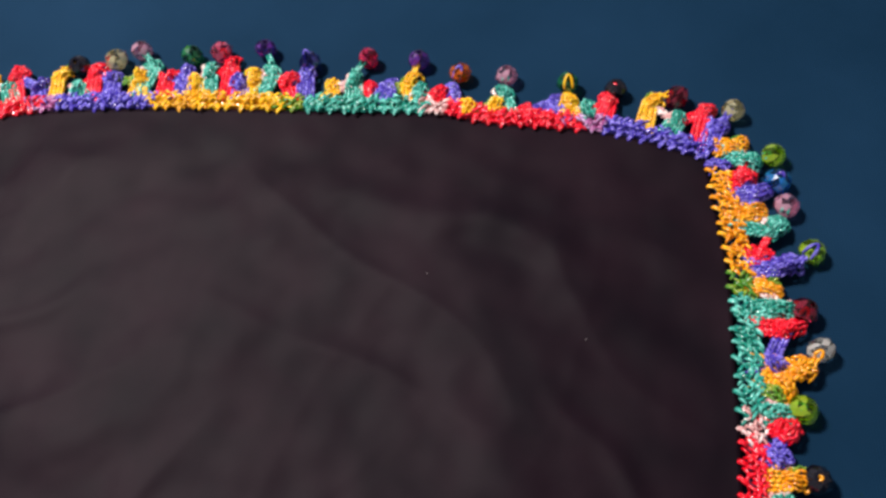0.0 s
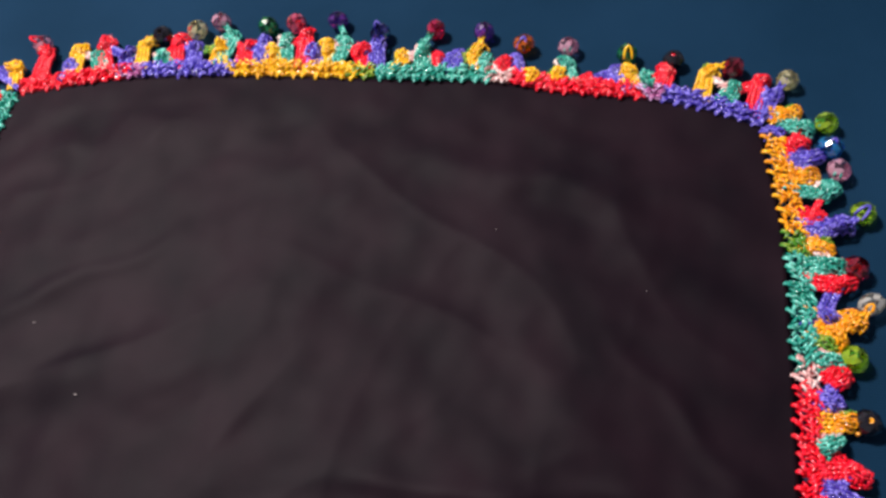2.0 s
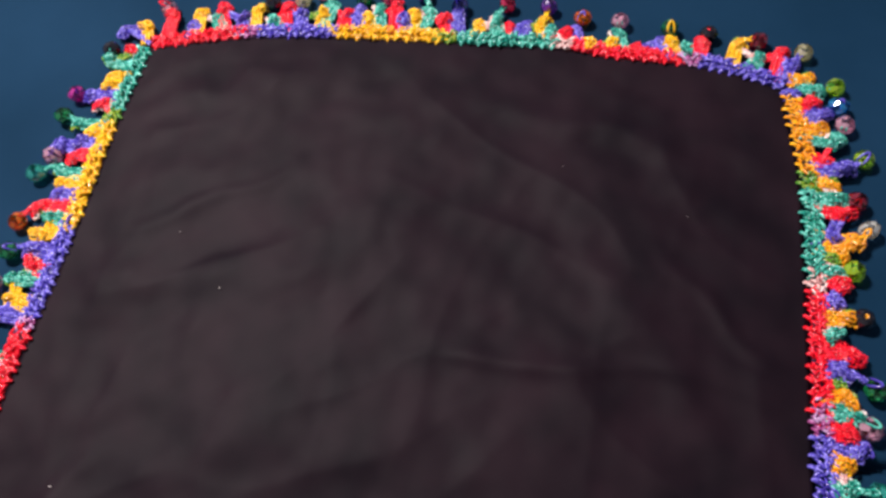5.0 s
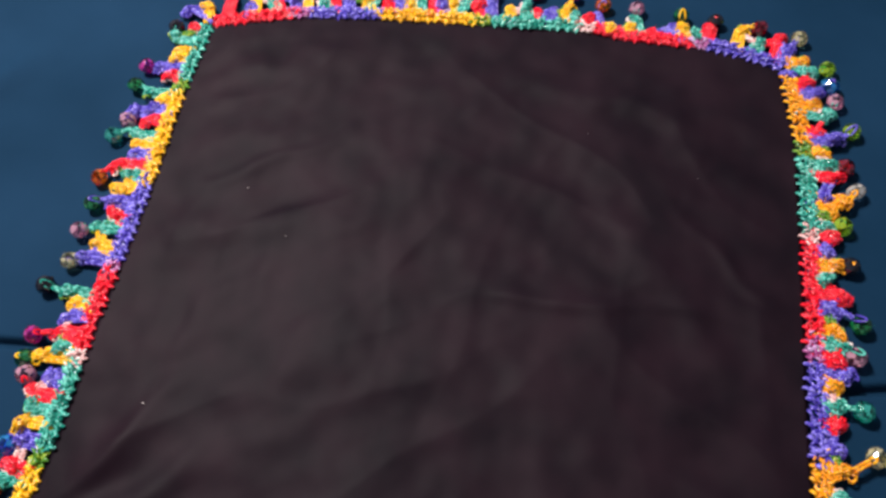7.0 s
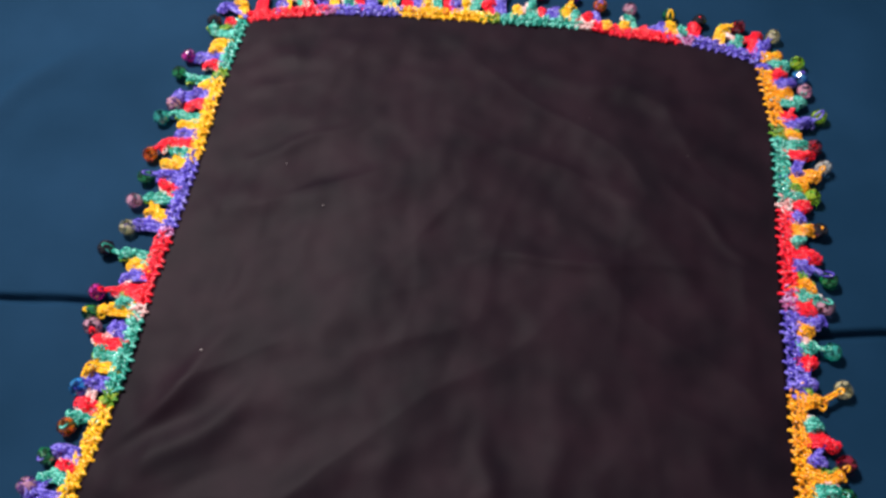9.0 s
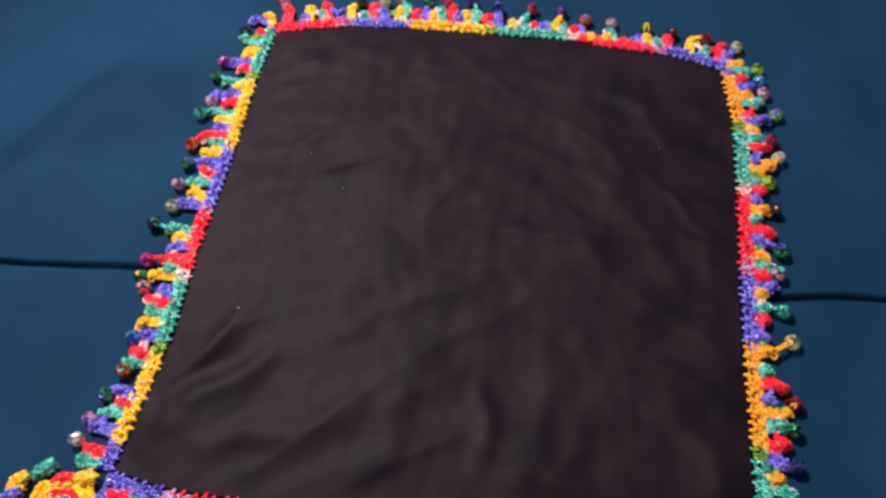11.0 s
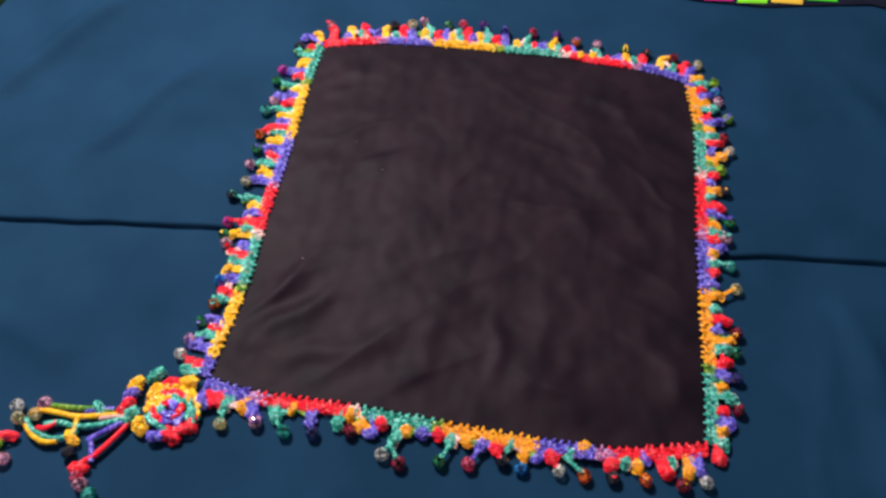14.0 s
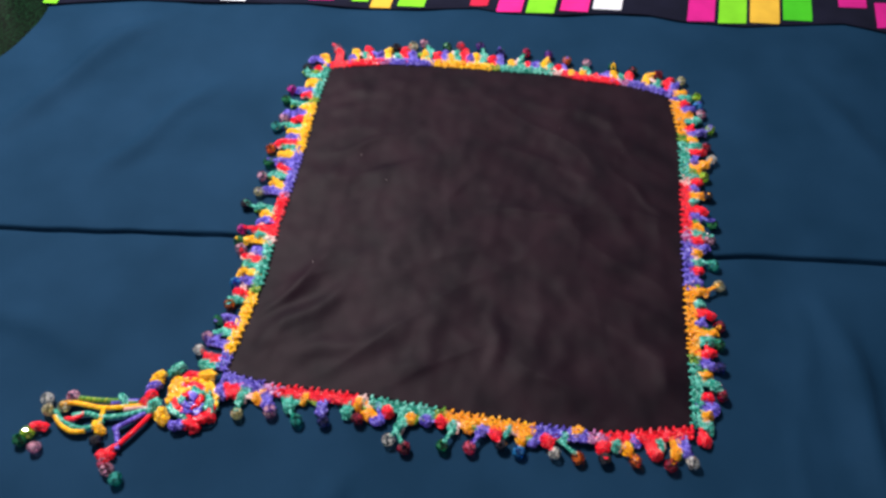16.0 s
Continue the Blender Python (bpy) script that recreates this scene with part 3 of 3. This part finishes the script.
def petal(code, at, way, length, width, height, blend="", base=0.0, heel=None, link=None):
    """A puffed crochet shell: ribs of slanted stitches that fan out from its foot, over a soft core, with a looped rim."""
    soup = Soup()
    way = Vector((way.x, way.y, 0)).normalized()
    side, up = Vector((-way.y, way.x, 0)), Vector((0, 0, 1))
    foot = Vector((at[0], at[1], base)) - way * (length * 0.5)
    bend, pinch, lump, blunt = rng.uniform(-0.35, 0.35), rng.uniform(0.34, 0.80), rng.uniform(0, 50), rng.uniform(0.08, 0.34)

    def on(u, v):
        open_out = pinch + (1 - pinch) * math.sin(0.5 * math.pi * min(1.0, v * 1.4))
        reach = length * v * (1 - blunt * u * u)
        swell = 1 + 0.55 * noise.noise(Vector((u * 1.7 + lump, v * 2.6, lump)))
        dome = math.sqrt(max(0.05, 1 - 0.92 * min(1.0, u * u))) * math.sin(math.pi * (0.20 + 0.66 * min(1.0, v)))
        return foot + way * reach + side * (0.5 * width * u * open_out * swell + bend * length * (v - 0.3) ** 2) + up * (0.0008 + (height - 0.0013) * dome * swell)

    soup.shell(foot + way * (length * 0.52) + up * (height * 0.40), way * (length * 0.36), side * (width * 0.31), up * (height * 0.33), 0, 8, 5)
    if heel is not None:
        for aside in (-0.0019, 0.0, 0.0019):
            shift = Vector((side.x, side.y)) * aside
            chain(soup, [heel + shift * 1.3, Vector((foot.x, foot.y)) + shift + Vector((way.x, way.y)) * 0.0022], base + 0.0030, 0.0014, 0)
    if link is not None:
        # the thread runs on from the foot of the petal before
        here = Vector((foot.x, foot.y)) + Vector((way.x, way.y)) * 0.0024
        for aside in (-0.0008, 0.0008):
            shift = Vector((side.x, side.y)) * aside + Vector((way.x, way.y)) * aside
            chain(soup, [link + shift, (link + here) / 2 + shift, here + shift], base + 0.0026, 0.0014, 1)
    ribs, rows = max(6, round(width / 0.00080)), max(4, round(length / 0.0014))
    for i in range(ribs):
        u = (2 * i / (ribs - 1) - 1) * 0.94
        slot = 1 if blend and i == ribs - 1 else 0
        lean = rng.choice((-1, 1))
        for k in range(rows):
            v0, v1 = k / rows + rng.uniform(-0.03, 0.03), (k + 1.22) / rows
            du = lean * (1 if k % 2 else -0.5) * rng.uniform(0.08, 0.24)
            strand(soup, on(u - du, max(0, v0)), on(u + du, min(1.0, v1)), rng.uniform(0.0002, 0.0007), 0.00041, slot)
    for k in range(ribs):
        u = (2 * (k + 0.5) / ribs - 1) * 1.02
        a, c = on(u - 0.19, 0.97), on(u + 0.19, 1.0)
        a.z, c.z = max(0.0008, a.z * 0.75), max(0.0008, c.z * 0.62)
        c += way * rng.uniform(-0.0002, 0.0007)
        strand(soup, a, c, 0.0006, 0.00043, 1 if blend and k == ribs - 1 else 0)
    return soup.mesh("petal", [YARN[code], YARN[blend or code]])


def bead_mesh(kind, radius, long):
    """A faceted crystal bead: flat tables round a drilled hole, and rings of cut facets."""
    sides, hole = 8, radius * 0.22
    rings = [(hole, long), (radius * 0.46, long), (radius * 0.82, long * 0.62), (radius, long * 0.12), (radius * 0.97, -long * 0.22), (radius * 0.80, -long * 0.64), (radius * 0.46, -long), (hole, -long)]
    turns = (0, 0, 0.5, 0, 0.5, 0, 0.5, 0.5)
    verts, faces, slots = [], [], []
    for (r, z), turn in zip(rings, turns):
        for k in range(sides):
            a = 2 * math.pi * (k + turn) / sides
            cut = r * rng.uniform(0.95, 1.05)
            verts.append((cut * math.cos(a), cut * math.sin(a), z))
    for i in range(len(rings) - 1):
        for k in range(sides):
            a, c = i * sides + k, i * sides + (k + 1) % sides
            d, e = (i + 1) * sides + k, (i + 1) * sides + (k + 1) % sides
            if turns[i] == turns[i + 1]:
                faces.append((a, d, e, c))
                slots.append(0)
            elif turns[i] < turns[i + 1]:
                # clear and milky facets alternate to imitate sparkle
                faces += [(a, d, c), (c, d, e)]
                slots += [rng.choice((0, 1)), 1 if k % 2 else 0]
            else:
                faces += [(a, d, e), (a, e, c)]
                slots += [1 if k % 2 else 0, rng.choice((0, 1))]
    last = (len(rings) - 1) * sides
    for k in range(sides):
        faces.append((k, (k + 1) % sides, last + (k + 1) % sides, last + k))
        slots.append(0)
    me = bpy.data.meshes.new("bead")
    me.from_pydata(verts, [], faces)
    me.materials.append(CRYSTAL[kind])
    me.materials.append(GLINT_FACET[kind])
    me.polygons.foreach_set("material_index", slots)
    me.update()
    return me


BEAD_WORD = {"pink": "pale pink", "rose": "rose red", "crimson": "crimson", "magenta": "magenta", "maroon": "dark maroon", "orange": "orange", "straw": "straw yellow",
             "clear": "clear colourless", "lime": "lime green", "green": "dark green", "teal": "teal", "blue": "bright blue", "navy": "navy blue", "purple": "deep purple", "black": "glossy black"}
bead_kinds = {}


def bead(kind, x, y, lean=None):
    if kind not in bead_kinds:
        bead_kinds[kind] = [bead_mesh(kind, 0.0036, 0.0027), bead_mesh(kind, 0.0037, 0.0031), bead_mesh(kind, 0.0035, 0.0029)]
    z = sheet_height(x, y) + 0.0035
    ob = part("bead", rng.choice(bead_kinds[kind]), scarf, BEAD_WORD[kind] + " faceted crystal bead")
    ob.matrix_basis = pose(x, y, z, rng.choice((0, 15, 25, 90)) + rng.uniform(-12, 12), rng.uniform(-18, 18), rng.uniform(0, 180)) if lean is None else pose(x, y, z, *lean)
    return ob


def edging(petals, beads, outward, edge):
    outward = Vector(outward)
    spots = [Vector((x, y)) / 1000 for _, x, y in beads]
    tips, before = [], None
    for n, (code, x, y) in enumerate(petals):
        after = petals[min(n + 1, len(petals) - 1)][0]
        blend = MIX[(code, after)] if (code, after) in (("R", "T"), ("T", "R"), ("Y", "T"), ("T", "Y"), ("O", "T"), ("T", "O")) else ""
        at = Vector((x, y)) / 1000
        near = min(spots, key=lambda s: (s - at).length)
        gap = near - at
        foot = min(edge, key=lambda e: (e - at).length)
        rise = (at - foot).normalized()
        along = Vector((-rise.y, rise.x))
        way = rise + along * rng.uniform(-0.85, 0.85) + outward * 0.3
        armed = gap.length < 0.0135
        if armed:
            way = way.normalized() * 0.45 + gap.normalized()
        way.normalize()
        length, width = rng.uniform(0.0058, 0.0074), rng.uniform(0.0058, 0.0076)
        if armed:
            length, width = rng.uniform(0.0064, 0.0082), rng.uniform(0.0048, 0.0062)
        root = at - way * (length * 0.5)
        out_by = (root - foot).dot(rise)
        heel = foot + rise * 0.0044 + along * rng.uniform(-0.0025, 0.0025) if out_by > 0.0052 else None
        part("petal", petal(code, at, way, length, width, rng.uniform(0.0042, 0.0060), blend, -0.0008, heel, before if before is not None and (before - root).length < 0.011 else None), scarf, YARN_WORD[code] + " puffed crochet petal")
        before = root + way * 0.0024
        tips.append((at + way * length * 0.45, code))
    for (kind, x, y), spot in zip(beads, spots):
        ob = bead(kind, x / 1000, y / 1000)
        tip, code = min(tips, key=lambda t: (t[0] - spot).length)
        soup = Soup()
        run = spot - tip
        near_end = tip + run * max(0.15, 1 - 0.0034 / max(0.0035, run.length))
        if run.length > 0.0045:
            chain(soup, [tip - run.normalized() * 0.0012, tip.lerp(near_end, 0.5), near_end], 0.0030, 0.0014, 0)
        across = Vector((-run.y, run.x)).normalized() if run.length > 1e-6 else Vector((1, 0))
        back = run.normalized() if run.length > 1e-6 else Vector((0, 1))
        over = rng.random() < 0.25
        far, half, top = (0.0034, 0.0013, 0.0070) if over else (0.0019, 0.0009, 0.0054)
        ring = []
        for k in range(9):
            a = math.pi * k / 8
            p = near_end + back * (far * math.sin(a)) - across * (half * math.cos(a))
            ring.append((p.x, p.y, 0.0034 + (top - 0.0044) * math.sin(a)))
        soup.tube(ring, 0.00044, 0, 6)
        loop = part("thread_loop", soup.mesh("thread_loop", [YARN[code]]), ob, YARN_WORD[code] + " thread loop")
        loop.matrix_parent_inverse = ob.matrix_basis.inverted()


edging(TOP_PETALS, TOP_BEADS, (0, 1), edge_top)
edging(RIGHT_PETALS, RIGHT_BEADS, (1, 0), edge_right)
edging(BOTTOM_PETALS, BOTTOM_BEADS, (0, -1), edge_bottom)
edging(LEFT_PETALS, LEFT_BEADS, (-1, 0), edge_left)

# ---- scarf: crochet rose at the corner, with cords and beads ----
ROSE = Vector((-0.1440, -0.1478))
coil = {"R": Soup(), "T": Soup(), "B": Soup(), "Y": Soup()}
order = ["B", "R", "T", "B", "R", "T", "Y", "R", "B", "T", "R", "Y", "T", "R", "Y", "Y"]
for k in range(130):
    turn = k * 0.165
    r = 0.0018 + 0.00052 * turn
    p = ROSE + Vector((math.cos(turn) * r * 1.12 + rng.uniform(-0.0008, 0.0008), math.sin(turn) * r * 0.92 + rng.uniform(-0.0008, 0.0008)))
    code = order[min(len(order) - 1, k * len(order) // 130)]
    way = Vector((-math.sin(turn), math.cos(turn)))
    z = 0.0070 - 0.22 * r
    stitch(coil[code], p, way, Vector((-way.y, way.x)), 0.0034, 0, z + rng.uniform(-0.0005, 0.0006), 0.00062)
    coil[code].shell((p.x, p.y, z - 0.0016), Vector((way.x, way.y, 0)) * 0.0020, Vector((-way.y, way.x, 0)) * 0.0017, Vector((0, 0, 0.0022)), 0, 6, 4)
for code, soup in coil.items():
    part("rosette_coil", soup.mesh("rosette_coil", [YARN[code]]), scarf, YARN_WORD[code] + " coiled crochet of the corner rose")
ROSE_PETALS = [("Y", -166, -137), ("T", -157, -131), ("R", -149, -134), ("Y", -140, -132), ("B", -167, -143), ("R", -166, -149), ("Y", -155, -139), ("T", -163, -153),
               ("Y", -157, -158), ("B", -147, -162), ("R", -140, -161), ("R", -134, -156), ("T", -132, -149), ("Y", -137, -141), ("B", -130, -141), ("R", -126, -139)]
for code, x, y in ROSE_PETALS:
    at = Vector((x, y)) / 1000
    way = at - ROSE
    part("petal", petal(code, at, Vector((-way.y, way.x)) * 0.8 + way * rng.uniform(-0.3, 0.6), 0.0100, 0.0062, 0.0062), scarf, YARN_WORD[code] + " puffed petal round the corner rose")


def cord(code, points, radius=0.00145):
    """A thin crochet cord: stitches in a row along a rounded line."""
    soup = Soup()
    line = smooth_line([(x / 1000, y / 1000) for x, y in points], 0.0013)
    lift = 0.0022
    soup.tube([(p.x, p.y, lift - 0.0003) for p in line], radius * 0.75, 0, 7)
    chain(soup, line, lift + 0.0004, radius * 1.25, 0)
    for n in range(0, len(line) - 1):
        p, q = line[n], line[n + 1]
        way = (q - p).normalized()
        out = Vector((-way.y, way.x)) * radius
        strand(soup, (p.x - out.x, p.y - out.y, lift - 0.0004), (q.x + out.x, q.y + out.y, lift + 0.0002), radius * 0.9, 0.00050, 0)
    part("cord", soup.mesh("cord", [YARN[code]]), scarf, YARN_WORD[code] + " thin crochet cord")


cord("Y", [(-165, -152), (-178, -155), (-190, -157), (-206, -156), (-212, -158)])
cord("Y", [(-189, -157), (-188, -164), (-187, -171)])
cord("T", [(-166, -155), (-178, -160), (-189, -162), (-196, -161), (-204, -163)])
cord("T", [(-186, -164), (-194, -169), (-201, -169), (-209, -166), (-214, -161)])
cord("Y", [(-194, -170.5), (-201, -171.5), (-208, -168.5), (-213, -164)])
cord("P", [(-164, -153.5), (-171, -154.5), (-178, -156.5)])
cord("G", [(-172, -152), (-182, -152), (-194, -153), (-204, -153)])
cord("B", [(-166, -157), (-170, -160), (-180, -168)])
cord("B", [(-179, -167), (-176, -172), (-174, -178)])
cord("B", [(-172, -151), (-179, -152), (-186, -154)])
cord("R", [(-163, -156), (-165, -161), (-173, -174), (-179, -180), (-177, -186)])
cord("R", [(-198, -161), (-203, -165), (-207, -165)])
for code, x, y in (("R", -219, -170.5), ("R", -179, -181), ("Y", -188, -168), ("T", -180, -152)):
    part("petal", petal(code, (x / 1000, y / 1000), Vector((1, 0.35 if code == "R" else -1)), 0.0095, 0.0048, 0.0048), scarf, YARN_WORD[code] + " small crochet petal on a cord")
CORD_BEADS = [("straw", -218, -161.5), ("clear", -221, -155.5), ("pink", -208, -152.5), ("straw", -210.5, -158.5), ("green", -226, -179), ("lime", -223.5, -175), ("pink", -216.5, -182),
              ("black", -186.5, -175), ("rose", -178, -186), ("pink", -175, -189), ("teal", -169, -193)]
for kind, x, y in CORD_BEADS:
    bead(kind, x / 1000, y / 1000)

# ---- printed cloth and green satin beyond the scarf ----
PRINT_RIM = [(-500, 156), (-363, 167), (-300, 181), (-230, 186), (-158, 194), (-108, 193), (-66, 198), (-24, 205), (0, 201), (36, 203), (62, 208), (87, 212), (111, 213), (139, 208), (185, 208), (212, 213), (235, 217), (262, 222), (300, 213), (500, 230)]


def print_edge(x):
    return float(np.interp(x * 1000, [p[0] for p in PRINT_RIM], [p[1] for p in PRINT_RIM])) / 1000 + 0.0022


def print_height(x, y):
    d = y - print_edge(x)
    return 0.0009 * min(1.0, max(0.0, d / 0.003)) + 0.0004 + 0.0003 * (1 + noise.noise(Vector((x * 12, y * 12, 3))))


print_xs = [-0.50 + k * 0.006 for k in range(167)]
print_ys = [k * 0.0015 for k in range(6)] + [0.009 + k * 0.008 for k in range(1, 34)]
printed = tagged(new("printed_cloth"), "navy cotton cloth printed with bright coloured squares, on the bedsheet", "cloth")
ground = part("fabric", grid_mesh("fabric", print_xs, print_ys, print_height, PRINT, lambda x, y: (x, y + print_edge(x) - 0.0012)), printed, "dark navy cotton")
thick = ground.modifiers.new("thickness", "SOLIDIFY")
thick.thickness, thick.offset = 0.0004, -1.0
DYE_WORD = {"l": "lime green", "m": "magenta", "y": "yellow", "p": "pink", "w": "white", "g": "green", "r": "red"}
SQUARES = [("l", -363, -352, 167.5), ("m", -300, -282, 183), ("l", -276, -258, 186), ("r", -254, -234, 187), ("w", -227, -207, 188), ("m", -158, -138, 197), ("l", -124, -111, 199), ("y", -108, -92, 194), ("l", -87, -66, 198), ("r", -31, -17, 206), ("p", -9, 10.5, 201.5),
           ("l", 14, 36, 203), ("p", 40, 62, 208), ("w", 65, 87.5, 213), ("m", 139, 160, 208.5), ("l", 163, 184.5, 209), ("y", 187, 210, 212), ("g", 212.5, 235, 218), ("m", 256, 278, 240), ("m", 284, 304, 218)]
for code, x0, x1, y0 in SQUARES:
    xs = [x0 / 1000 + (x1 - x0) / 1000 * k / 6 for k in range(7)]
    ys = [y0 / 1000 + 0.0012 + 0.031 * k / 8 for k in range(9)]
    part("printed_square", grid_mesh("printed_square", xs, ys, lambda x, y: print_height(x, y) + 0.0005, DYE[code], lambda x, y, x0=x0: (x + 0.12 * (y - 0.2), y + 0.08 * (x - x0 / 1000))),
         printed, DYE_WORD[code] + " printed square")


def satin_height(x, y):
    d = math.hypot((x + 0.438) / 0.075, (y - 0.150) / 0.085)
    return max(-0.004, 0.030 * (1 - d * d) + 0.006 * noise.noise(Vector((x * 40, y * 40, 2))) * max(0, 1.1 - d) + 0.003 * math.sin(x * 260 + y * 120) * max(0, 1 - d))


satin = new("green_cloth", grid_mesh("green_cloth", [-0.52 + k * 0.0035 for k in range(49)], [0.07 + k * 0.0035 for k in range(55)], satin_height, LEAFY))
tagged(satin, "crumpled dark green satin cloth on the bedsheet", "cloth")

# ---- lint on the scarf ----
LINT, tree, b = material("pale_lint", (0.55, 0.5, 0.48), 0.9)
for x, y, s in ((-0.0658, 0.0182, 0.00035), (-0.0992, -0.0518, 0.0005), (0.045, 0.078, 0.0002), (0.088, 0.062, 0.0002), (-0.086, 0.038, 0.0003)):
    soup = Soup()
    z = cloth_height(x, y) + 0.0004
    soup.tube([(x - s, y, z), (x, y + s * 0.5, z + s * 0.3), (x + s, y - s * 0.2, z)], s * 0.5, 0)
    tagged(new("lint", soup.mesh("lint", [LINT])), "tiny pale speck of lint on black cloth", "lint", "lint specks")
